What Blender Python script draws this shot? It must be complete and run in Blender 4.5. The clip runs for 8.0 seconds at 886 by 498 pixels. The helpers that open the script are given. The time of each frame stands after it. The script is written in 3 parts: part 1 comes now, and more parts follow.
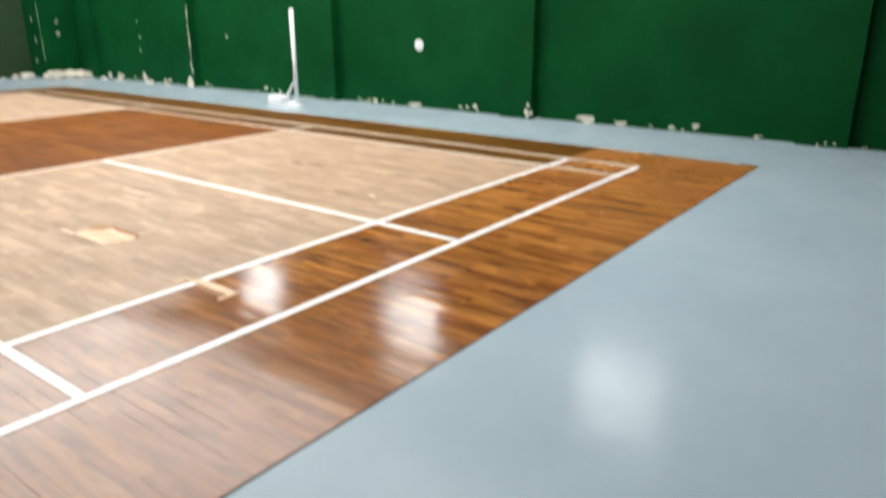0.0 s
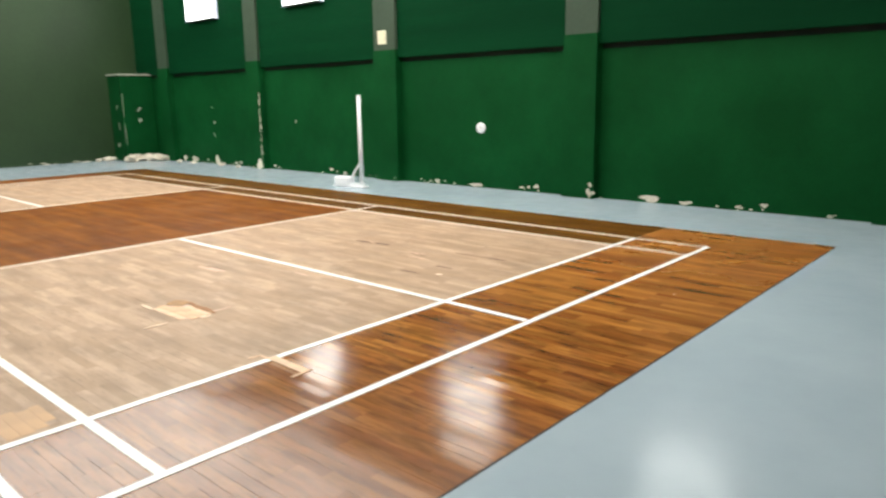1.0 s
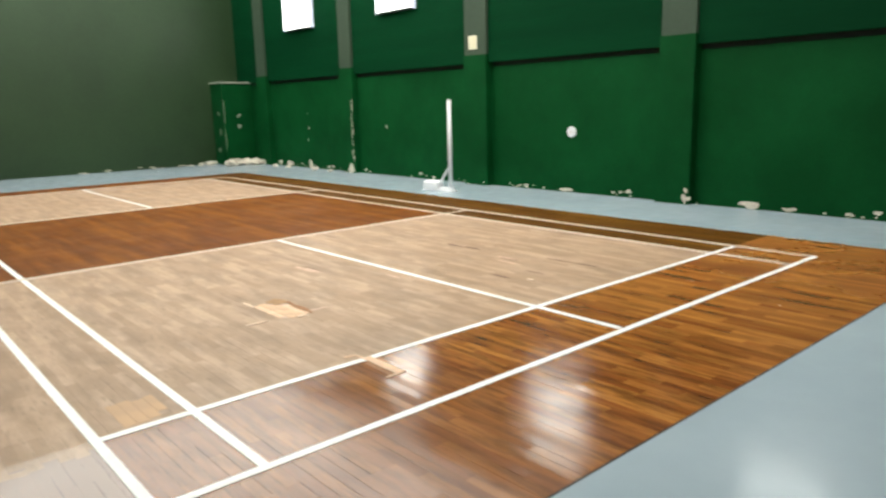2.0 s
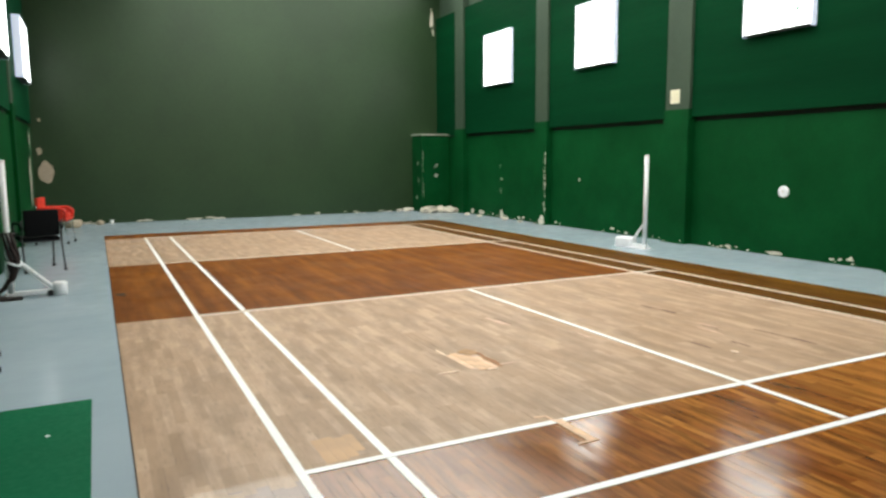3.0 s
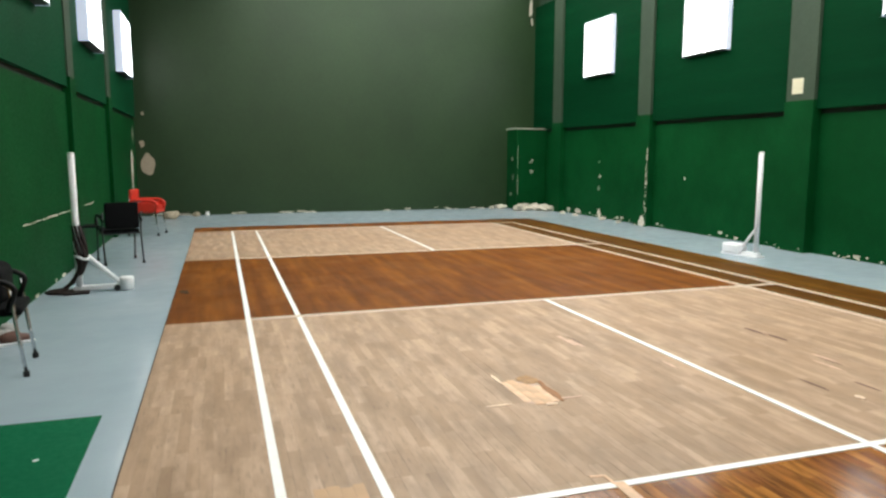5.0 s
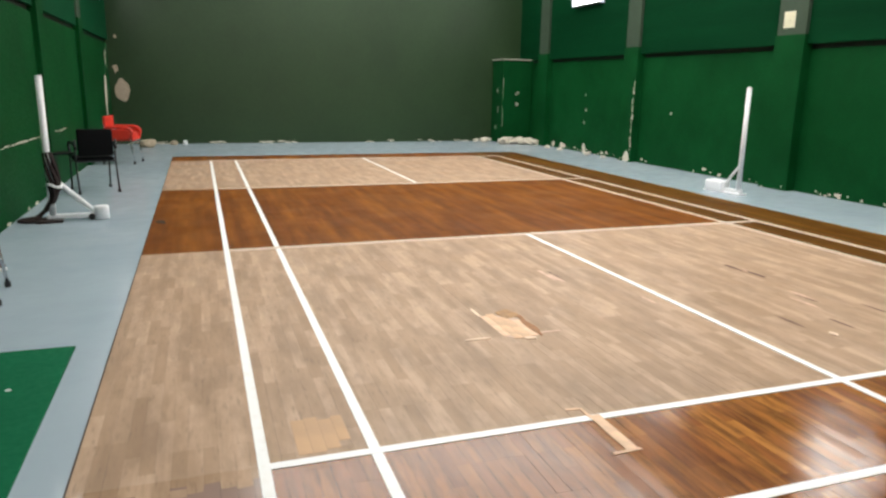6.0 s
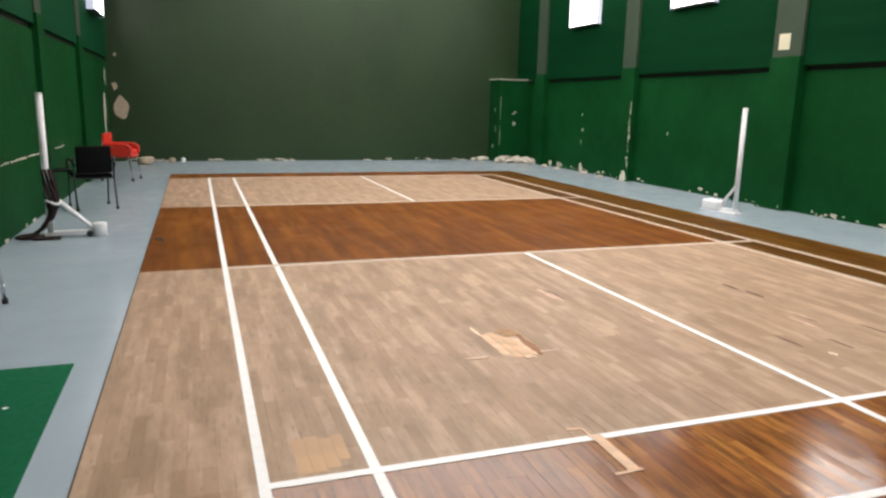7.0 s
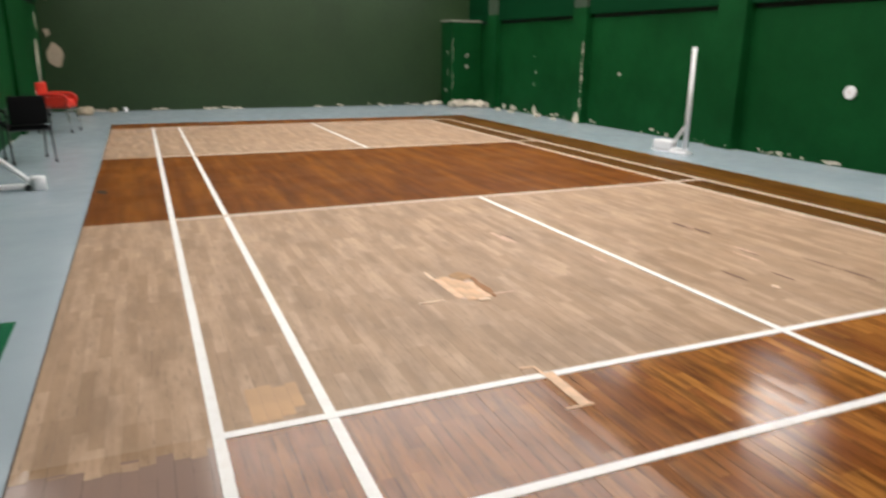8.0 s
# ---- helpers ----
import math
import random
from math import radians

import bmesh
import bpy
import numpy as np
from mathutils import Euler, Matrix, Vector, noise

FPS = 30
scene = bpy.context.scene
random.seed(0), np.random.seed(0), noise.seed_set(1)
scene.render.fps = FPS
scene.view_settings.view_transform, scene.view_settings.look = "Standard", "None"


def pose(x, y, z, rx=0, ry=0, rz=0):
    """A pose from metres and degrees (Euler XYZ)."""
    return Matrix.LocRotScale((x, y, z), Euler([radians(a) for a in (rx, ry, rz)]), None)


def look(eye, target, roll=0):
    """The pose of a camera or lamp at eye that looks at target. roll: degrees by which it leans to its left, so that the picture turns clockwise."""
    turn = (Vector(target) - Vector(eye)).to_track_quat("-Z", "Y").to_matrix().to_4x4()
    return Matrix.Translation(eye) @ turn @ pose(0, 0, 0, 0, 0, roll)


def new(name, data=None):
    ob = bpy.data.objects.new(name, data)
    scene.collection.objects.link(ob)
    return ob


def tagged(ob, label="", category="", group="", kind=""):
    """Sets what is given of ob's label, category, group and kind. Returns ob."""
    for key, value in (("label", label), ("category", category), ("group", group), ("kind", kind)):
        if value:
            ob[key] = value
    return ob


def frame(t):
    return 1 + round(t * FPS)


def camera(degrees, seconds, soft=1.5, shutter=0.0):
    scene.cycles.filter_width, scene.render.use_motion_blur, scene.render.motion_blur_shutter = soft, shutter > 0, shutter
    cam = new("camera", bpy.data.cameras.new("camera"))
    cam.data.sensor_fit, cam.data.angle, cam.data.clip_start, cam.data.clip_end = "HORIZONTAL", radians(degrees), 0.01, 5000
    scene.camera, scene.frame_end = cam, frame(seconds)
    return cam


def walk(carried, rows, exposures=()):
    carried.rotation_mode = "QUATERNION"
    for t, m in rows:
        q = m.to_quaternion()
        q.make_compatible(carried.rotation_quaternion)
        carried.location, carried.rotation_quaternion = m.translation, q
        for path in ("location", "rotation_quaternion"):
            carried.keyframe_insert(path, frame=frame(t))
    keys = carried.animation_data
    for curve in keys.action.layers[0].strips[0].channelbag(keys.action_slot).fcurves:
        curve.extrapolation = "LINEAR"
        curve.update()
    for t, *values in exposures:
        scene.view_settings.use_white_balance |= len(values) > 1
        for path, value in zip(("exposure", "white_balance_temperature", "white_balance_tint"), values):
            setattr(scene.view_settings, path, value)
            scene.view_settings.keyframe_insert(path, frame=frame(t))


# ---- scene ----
cam = camera(64.5, 8.0, soft=2.5, shutter=0.5)
PATH = [
    (0, (-0.618, -2.658, 1.459), (0.889, -1.506, 0.826), -0.2),
    (0.1, (-0.629, -2.646, 1.46), (0.892, -1.483, 0.889), -0.3),
    (0.2, (-0.64, -2.634, 1.46), (0.9, -1.481, 0.923), -0.4),
    (0.3, (-0.651, -2.622, 1.461), (0.898, -1.459, 0.974), -0.5),
    (0.5, (-0.673, -2.598, 1.462), (0.859, -1.387, 1.029), -0.7),
    (0.7, (-0.676, -2.588, 1.463), (0.828, -1.339, 1.043), -0.8),
    (0.8, (-0.678, -2.584, 1.464), (0.803, -1.305, 1.052), -0.8),
    (1, (-0.681, -2.574, 1.465), (0.775, -1.267, 1.048), -0.9),
    (1.2, (-0.691, -2.548, 1.453), (0.714, -1.184, 1.047), -1.3),
    (2.3, (-0.755, -2.519, 1.482), (0.418, -0.941, 1.117), -1.8),
    (2.5, (-0.781, -2.476, 1.51), (0.263, -0.799, 1.199), -2.1),
    (2.7, (-0.785, -2.471, 1.513), (0.167, -0.737, 1.238), -1.4),
    (2.8, (-0.787, -2.468, 1.514), (0.137, -0.717, 1.252), -1.1),
    (3, (-0.791, -2.463, 1.517), (0.084, -0.683, 1.263), -0.4),
    (3.2, (-0.761, -2.424, 1.513), (0.083, -0.637, 1.218), -0.6),
    (3.3, (-0.747, -2.405, 1.511), (0.074, -0.608, 1.206), -0.7),
    (3.5, (-0.717, -2.366, 1.507), (0.045, -0.543, 1.194), -0.9),
    (3.7, (-0.616, -2.323, 1.517), (0.043, -0.455, 1.248), 0.0),
    (3.8, (-0.565, -2.301, 1.522), (0.072, -0.424, 1.268), 0.5),
    (4, (-0.464, -2.258, 1.532), (0.183, -0.379, 1.305), 1.4),
    (4.2, (-0.38, -2.227, 1.532), (0.259, -0.345, 1.3), 1.0),
    (5.3, (-0.172, -1.857, 1.519), (0.403, 0.039, 1.242), -0.7),
    (5.5, (-0.174, -1.842, 1.512), (0.355, 0.07, 1.255), -0.4),
    (5.7, (-0.164, -1.855, 1.512), (0.374, 0.036, 1.16), 0.2),
    (6, (-0.148, -1.875, 1.512), (0.488, -0.034, 1.058), 1.0),
    (6.2, (-0.154, -1.872, 1.518), (0.442, -0.019, 1.061), 1.0),
    (6.3, (-0.158, -1.871, 1.522), (0.457, -0.016, 1.097), 1.0),
    (6.5, (-0.164, -1.868, 1.528), (0.464, -0.012, 1.129), 1.0),
    (6.7, (-0.168, -1.869, 1.522), (0.489, -0.021, 1.126), 1.1),
    (6.8, (-0.169, -1.869, 1.52), (0.484, -0.021, 1.12), 1.2),
    (7, (-0.173, -1.87, 1.514), (0.476, -0.022, 1.111), 1.3),
    (7.2, (-0.171, -1.865, 1.509), (0.468, -0.018, 1.089), 1.2),
    (7.3, (-0.171, -1.863, 1.506), (0.475, -0.023, 1.063), 1.1),
    (7.5, (-0.169, -1.858, 1.501), (0.49, -0.03, 1.029), 1.0),
    (7.7, (-0.155, -1.86, 1.499), (0.516, -0.042, 1.007), 0.8),
    (7.8, (-0.147, -1.86, 1.497), (0.541, -0.054, 0.989), 0.8),
    (8, (-0.133, -1.862, 1.495), (0.618, -0.091, 0.947), 0.6),
]
walk(cam, [(t, look(eye, target, roll)) for t, eye, target, roll in PATH],
     [(0, 0.52, 6650, 7), (0.5, 0.46, 6900, 7), (1, 0.4, 7000, 7), (2.5, 0.2, 6900, 4), (4, 0.13, 6800, 4), (5.5, 0.16, 6850, 6), (7, 0.04, 7000, 14), (8, -0.03, 7100, 13)])

# ---- world, lights ----
world = bpy.data.worlds.new("sky")
scene.world = world
world.use_nodes = True
wn = world.node_tree.nodes
sky = wn.new("ShaderNodeTexSky")
sky.sky_type, sky.sun_disc, sky.sun_elevation, sky.sun_rotation = "NISHITA", False, radians(50), radians(60)
wn["Background"].inputs[1].default_value = 0.1
world.node_tree.links.new(sky.outputs[0], wn["Background"].inputs[0])

WINDOW_GLOW, ROOF_GLOW = 5.5, 3.5
XL, XR = -2.05, 8.53          # faces of the long walls' lower panels
YN, YF, ZC = -5.2, 16.8, 6.4  # near wall, far wall, ceiling


# ---- materials ----
class Nodes:
    """A node material with short calls."""
    def __init__(self, name):
        self.m = bpy.data.materials.new(name)
        self.m.use_nodes = True
        self.t = self.m.node_tree
        self.b = self.t.nodes["Principled BSDF"]

    def put(self, kind, **inputs):
        n = self.t.nodes.new("ShaderNode" + kind)
        for k, v in inputs.items():
            self.set(n, k.replace("_", " "), v)
        return n

    def set(self, n, key, v):
        s = n.inputs[int(key)] if key.isdigit() else n.inputs[key]
        if isinstance(v, bpy.types.NodeSocket):
            self.t.links.new(v, s)
        else:
            s.default_value = v

    def where(self, scale=(1, 1, 1)):
        g = self.t.nodes.new("ShaderNodeNewGeometry")
        m = self.put("Mapping", Vector=g.outputs["Position"], Scale=scale)
        return m.outputs[0]

    def local(self, scale=(1, 1, 1)):
        g = self.t.nodes.new("ShaderNodeTexCoord")
        return self.put("Mapping", Vector=g.outputs["Object"], Scale=scale).outputs[0]

    def noise(self, vec, scale, detail=4, rough=0.55):
        return self.put("TexNoise", Vector=vec, Scale=scale, Detail=detail, Roughness=rough).outputs[0]

    def span(self, v, a, b, c=0.0, d=1.0):
        n = self.put("MapRange", Value=v)
        for i, x in enumerate((a, b, c, d)):
            n.inputs[i + 1].default_value = x
        n.clamp = True
        return n.outputs[0]

    def math(self, op, a, b=0.0):
        n = self.t.nodes.new("ShaderNodeMath")
        n.operation = op
        self.set(n, "0", a)
        self.set(n, "1", b)
        return n.outputs[0]

    def mix(self, f, a, b, blend="MIX"):
        n = self.t.nodes.new("ShaderNodeMix")
        n.data_type, n.blend_type = "RGBA", blend
        self.set(n, "0", f)
        for i, v in ((6, a), (7, b)):
            if isinstance(v, bpy.types.NodeSocket):
                self.t.links.new(v, n.inputs[i])
            else:
                n.inputs[i].default_value = (*v, 1) if len(v) == 3 else v
        return n.outputs[2]

    def bump(self, h, strength=0.2, dist=0.01):
        n = self.put("Bump", Height=h, Strength=strength, Distance=dist)
        self.t.links.new(n.outputs[0], self.b.inputs["Normal"])

    def done(self, colour=None, rough=None, metal=0.0, spec=None):
        if colour is not None:
            self.set(self.b, "Base Color", (*colour, 1) if isinstance(colour, tuple) and len(colour) == 3 else colour)
        if rough is not None:
            self.set(self.b, "Roughness", rough)
        self.b.inputs["Metallic"].default_value = metal
        if spec is not None:
            self.set(self.b, "Specular IOR Level", spec)
        return self.m


def paint(name, base, alt, rough=0.4, stain=0.35, bump=0.15, streak=(1, 1, 1), spec=0.5):
    """Brushed or rolled paint on plaster: broad stains, fine grain, uneven gloss."""
    n = Nodes(name)
    p = n.where(streak)
    broad = n.noise(p, 0.9, 5, 0.6)
    fine = n.noise(p, 28, 3)
    c = n.mix(n.span(broad, 0.35, 0.7, 0, stain * 2), base, alt)
    c = n.mix(n.span(fine, 0.3, 0.75, 0, 0.25), c, tuple(0.7 * v for v in base))
    n.bump(n.math("ADD", n.math("MULTIPLY", broad, 1.5), n.math("MULTIPLY", fine, 0.25)), bump, 0.01)
    return n.done(c, n.span(fine, 0.2, 0.8, rough - 0.06, rough + 0.1), spec=spec)


def simple(name, base, rough=0.5, metal=0.0, vary=0.15, scale=30, bump=0.05):
    n = Nodes(name)
    v = n.noise(n.local(), scale, 3)
    c = n.mix(n.span(v, 0.3, 0.7, 0, 1), tuple(x * (1 - vary) for x in base), tuple(min(1, x * (1 + vary)) for x in base))
    n.bump(v, bump, 0.004)
    return n.done(c, n.span(v, 0.2, 0.8, rough * 0.85, min(1, rough * 1.15)), metal)


GREEN = paint("green_wall_paint", (0.0015, 0.044, 0.0105), (0.0034, 0.069, 0.018), 0.55, 0.5, 0.3, spec=0.06)
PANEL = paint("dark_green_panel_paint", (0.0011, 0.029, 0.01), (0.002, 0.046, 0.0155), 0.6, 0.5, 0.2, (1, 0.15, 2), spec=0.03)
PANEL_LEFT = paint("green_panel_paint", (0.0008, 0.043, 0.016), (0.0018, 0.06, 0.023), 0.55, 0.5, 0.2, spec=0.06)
KHAKI = paint("grey_green_paint", (0.038, 0.062, 0.04), (0.05, 0.077, 0.05), 0.6, 0.5, 0.2, spec=0.25)
FARPAINT = paint("dark_olive_wall_paint", (0.0158, 0.038, 0.0128), (0.0255, 0.057, 0.0205), 0.42, 0.4, 0.25, (0.6, 1, 0.5), spec=0.4)
CEILING = paint("ceiling_paint", (0.42, 0.42, 0.41), (0.34, 0.34, 0.33), 0.8)
WHITE = simple("white_enamel", (0.8, 0.8, 0.82), 0.5, 0, 0.06)
CREAM = simple("cream_plastic", (0.72, 0.68, 0.5), 0.4, 0, 0.08)
BLACKP = simple("black_plastic", (0.005, 0.005, 0.006), 0.55)
BLACKP.node_tree.nodes["Principled BSDF"].inputs["Specular IOR Level"].default_value = 0.2
BLACKF = simple("black_fabric", (0.0025, 0.0028, 0.0035), 0.95, 0, 0.4, 200, 0.3)
BLACKF.node_tree.nodes["Principled BSDF"].inputs["Specular IOR Level"].default_value = 0.15
CHROME = simple("steel_tube", (0.55, 0.56, 0.58), 0.25, 1.0, 0.1)
RED = simple("red_vinyl", (0.62, 0.035, 0.02), 0.4, 0, 0.15)
YELLOW = simple("yellow_nylon", (0.75, 0.33, 0.01), 0.55, 0, 0.2, 60, 0.2)
ORANGE = simple("orange_plastic", (0.75, 0.16, 0.02), 0.4, 0, 0.1)
NETM = simple("brown_net_cord", (0.016, 0.007, 0.006), 0.9, 0, 0.5, 120, 0.5)
BEIGE = simple("beige_sack", (0.42, 0.34, 0.25), 0.9, 0, 0.25, 15, 0.3)
BROWNP = simple("brown_plaster", (0.42, 0.33, 0.25), 0.9, 0, 0.3, 40, 0.4)
DUSTY = simple("dusty_plaster", (0.3, 0.31, 0.25), 0.9, 0, 0.3, 40, 0.4)
PLASTER = simple("bare_plaster", (0.6, 0.54, 0.45), 0.9, 0, 0.3, 40, 0.4)
RUBBER = simple("black_rubber", (0.015, 0.015, 0.017), 0.7)
SHOE = simple("white_canvas", (0.4, 0.38, 0.37), 0.8)
BROWN = simple("brown_leather", (0.12, 0.05, 0.035), 0.6)
SILL = simple("dark_sill_and_shade", (0.02, 0.023, 0.02), 0.6)
# Near black stands in for shade inside the gap between wall panels.
GAP_SHADE = simple("panel_gap_shade", (0.003, 0.008, 0.004), 0.8)
GAP = simple("dark_joint", (0.05, 0.03, 0.02), 0.7)


def epoxy():
    n = Nodes("blue_grey_floor_paint")
    p = n.where()
    broad, mid = n.noise(p, 0.7, 5, 0.6), n.noise(p, 3.5, 3, 0.5)
    c = n.mix(n.span(broad, 0.3, 0.7), (0.3, 0.368, 0.42), (0.36, 0.428, 0.478))
    c = n.mix(n.span(mid, 0.3, 0.8, 0, 0.12), c, (0.37, 0.425, 0.465))
    n.bump(n.math("ADD", mid, n.math("MULTIPLY", n.noise(p, 6, 2, 0.4), 0.4)), 0.6, 0.006)
    return n.done(c, n.span(n.noise(p, 5, 4, 0.6), 0.35, 0.65, 0.13, 0.22), spec=0.12)


PW, STEP = 7.56 / 124, 0.15   # width of a strip, unit of its length


def court_wood(name, single):
    """Strip flooring: pale worn zones between the service lines, dark varnish elsewhere."""
    n = Nodes(name)
    if single:
        rnd = n.t.nodes.new("ShaderNodeObjectInfo").outputs["Random"]
    else:
        rnd = n.t.nodes.new("ShaderNodeNewGeometry").outputs["Random Per Island"]
    shift = n.put("CombineXYZ", X=n.math("MULTIPLY", rnd, 37.0), Y=n.math("MULTIPLY", rnd, 91.0))
    add = n.t.nodes.new("ShaderNodeVectorMath")
    n.t.links.new(n.where(), add.inputs[0])
    n.t.links.new(shift.outputs[0], add.inputs[1])
    grainpos = n.put("Mapping", Vector=add.outputs[0], Scale=(28, 1.5, 1)).outputs[0]
    grain = n.noise(grainpos, 0.7, 4, 0.55)
    vein = n.noise(n.put("Mapping", Vector=add.outputs[0], Scale=(10, 0.9, 1)).outputs[0], 1.0, 3, 0.5)
    pos = n.where()
    blot = n.noise(pos, 1.6, 5, 0.6)
    grime = n.noise(n.where((9, 2.2, 1)), 1.0, 5, 0.6)
    wob = n.math("MULTIPLY", n.math("SUBTRACT", n.noise(pos, 9, 3), 0.5), 0.03)
    xyz = n.put("SeparateXYZ", Vector=pos)
    x, y = n.math("ADD", xyz.outputs[0], wob), n.math("ADD", xyz.outputs[1], wob)

    def inside(v, a, b):
        return n.math("MULTIPLY", n.math("GREATER_THAN", v, a), n.math("LESS_THAN", v, b))
    band = n.math("ADD", inside(y, 0.78, 4.71), inside(y, 8.69, 12.66))
    pale = n.math("MULTIPLY", band, n.math("LESS_THAN", x, 5.63))
    light = n.mix(rnd, (0.39, 0.255, 0.17), (0.575, 0.4, 0.287))
    light = n.mix(n.span(grain, 0.3, 0.72, 0, 0.4), light, (0.31, 0.19, 0.108))
    light = n.mix(n.span(grime, 0.42, 0.7, 0, 0.5), light, (0.265, 0.165, 0.1))
    light = n.mix(n.span(blot, 0.45, 0.75, 0, 0.25), light, (0.54, 0.375, 0.26))
    wear = n.noise(n.where((5.5, 1.5, 1)), 1.0, 4, 0.6)
    light = n.mix(n.span(wear, 0.46, 0.66, 0, 0.55), light, (0.25, 0.162, 0.11))
    light = n.mix(n.span(n.noise(n.where((40, 10, 1)), 1.0, 3, 0.6), 0.5, 0.75, 0, 0.25), light, (0.26, 0.175, 0.115))
    dark = n.mix(n.span(rnd, 0.1, 0.9), (0.27, 0.08, 0.018), (0.48, 0.19, 0.04))
    dark = n.mix(n.span(grain, 0.3, 0.85, 0, 0.25), dark, (0.14, 0.045, 0.011))
    dark = n.mix(n.span(vein, 0.48, 0.8, 0, 0.4), dark, (0.11, 0.031, 0.008))
    dark = n.mix(n.span(vein, 0.48, 0.25, 0, 0.4), dark, (0.52, 0.2, 0.035))
    cloud = n.noise(n.where((7, 1.2, 1)), 1.0, 3, 0.5)
    dark = n.mix(n.span(cloud, 0.45, 0.72, 0, 0.6), dark, (0.15, 0.045, 0.012))
    smoke = n.noise(n.where((20, 2.6, 1)), 1.0, 4, 0.6)
    dark = n.mix(n.math("MULTIPLY", n.math("LESS_THAN", y, 0.78), n.math("MULTIPLY", n.span(smoke, 0.45, 0.63, 0, 0.68), n.span(xyz.outputs[0], 4.0, 2.7, 0.15, 1.0))), dark, (0.075, 0.023, 0.007))
    dash = n.noise(n.put("Mapping", Vector=add.outputs[0], Scale=(55, 7, 1)).outputs[0], 1.0, 2, 0.5)
    dark = n.mix(n.math("MULTIPLY", n.math("LESS_THAN", y, 0.78), n.span(dash, 0.54, 0.72, 0, 0.15)), dark, (0.06, 0.018, 0.005))
    light = n.mix(n.span(dash, 0.58, 0.72, 0, 0.45), light, (0.2, 0.135, 0.095))
    deep = n.math("GREATER_THAN", y, 0.78)
    # Near strip grows redder and pinker towards low x.
    rubbed = n.span(n.math("ADD", xyz.outputs[0], n.math("MULTIPLY", blot, 1.2)), 2.7, 1.7, 0, 0.55)
    dark = n.mix(n.math("MULTIPLY", n.math("LESS_THAN", y, 0.78), rubbed), dark, n.mix(n.span(grime, 0.35, 0.7), (0.3, 0.127, 0.064), (0.165, 0.066, 0.033)))
    dark = n.mix(n.math("MULTIPLY", deep, 0.85), dark, n.mix(1.0, dark, (0.57, 0.39, 0.13), "MULTIPLY"))
    soil = n.noise(n.where((7, 0.6, 1)), 1.0, 2, 0.5)
    dark = n.mix(n.math("MULTIPLY", deep, n.span(soil, 0.42, 0.68, 0, 0.6)), dark, (0.08, 0.025, 0.005))
    ember = n.noise(n.where((4.5, 0.5, 1)), 1.0, 3, 0.5)
    dark = n.mix(n.math("MULTIPLY", deep, n.span(ember, 0.5, 0.72, 0, 0.35)), dark, (0.34, 0.115, 0.014))
    calm = n.mix(n.span(ember, 0.38, 0.66), (0.106, 0.036, 0.006), (0.208, 0.078, 0.013))
    calm = n.mix(n.span(soil, 0.4, 0.65, 0, 0.5), calm, (0.1, 0.027, 0.005))
    dark = n.mix(n.math("MULTIPLY", deep, 0.6), dark, calm)
    outer = n.math("MULTIPLY", deep, n.math("GREATER_THAN", x, 5.64))
    dark = n.mix(outer, dark, n.mix(1.0, dark, (0.64, 0.82, 0.8), "MULTIPLY"))
    edge = n.math("ADD", y, n.math("MULTIPLY", n.math("SUBTRACT", rnd, 0.5), 0.1))
    margin = n.math("MULTIPLY", n.math("LESS_THAN", xyz.outputs[0], 0.0), n.math("LESS_THAN", y, 4.0))
    faded = n.mix(0.88, dark, (0.3, 0.21, 0.178))
    pale = n.mix(margin, pale, n.math("GREATER_THAN", edge, 0.68))
    dark = n.mix(margin, dark, faded)
    if single:   # grime caught along the open edges of a strip
        across = n.put("SeparateXYZ", Vector=n.local()).outputs[0]
        rim = n.math("MAXIMUM", n.span(across, 0.009, 0.002), n.span(across, PW - 0.009, PW - 0.002))
        rim = n.math("MULTIPLY", rim, n.span(n.noise(n.put("Mapping", Vector=add.outputs[0], Scale=(3, 5, 1)).outputs[0], 1.0, 3, 0.6), 0.45, 0.62))
        dark = n.mix(n.math("MULTIPLY", rim, 0.4), dark, (0.03, 0.011, 0.004))
        light = n.mix(n.math("MULTIPLY", rim, 0.2), light, (0.17, 0.11, 0.07))
    c = n.mix(pale, dark, light)
    n.bump(n.math("ADD", n.math("MULTIPLY", cloud, 0.6), n.math("MULTIPLY", blot, 0.5)), 0.04, 0.004)
    scuff = n.math("MAXIMUM", n.span(xyz.outputs[1], 0.5, 1.2), n.span(xyz.outputs[0], 3.2, 5.2))
    rough = n.math("ADD", n.math("MULTIPLY", pale, 0.12), n.math("ADD", n.math("MULTIPLY", scuff, 0.14), n.math("ADD", n.math("MULTIPLY", n.math("SUBTRACT", deep, pale), 0.2), n.span(blot, 0.35, 0.65, 0.1, 0.2))))
    return n.done(c, rough, spec=n.mix(pale, n.mix(deep, (0.42, 0.42, 0.42), (0.05, 0.05, 0.05)), (0.14, 0.14, 0.14)))


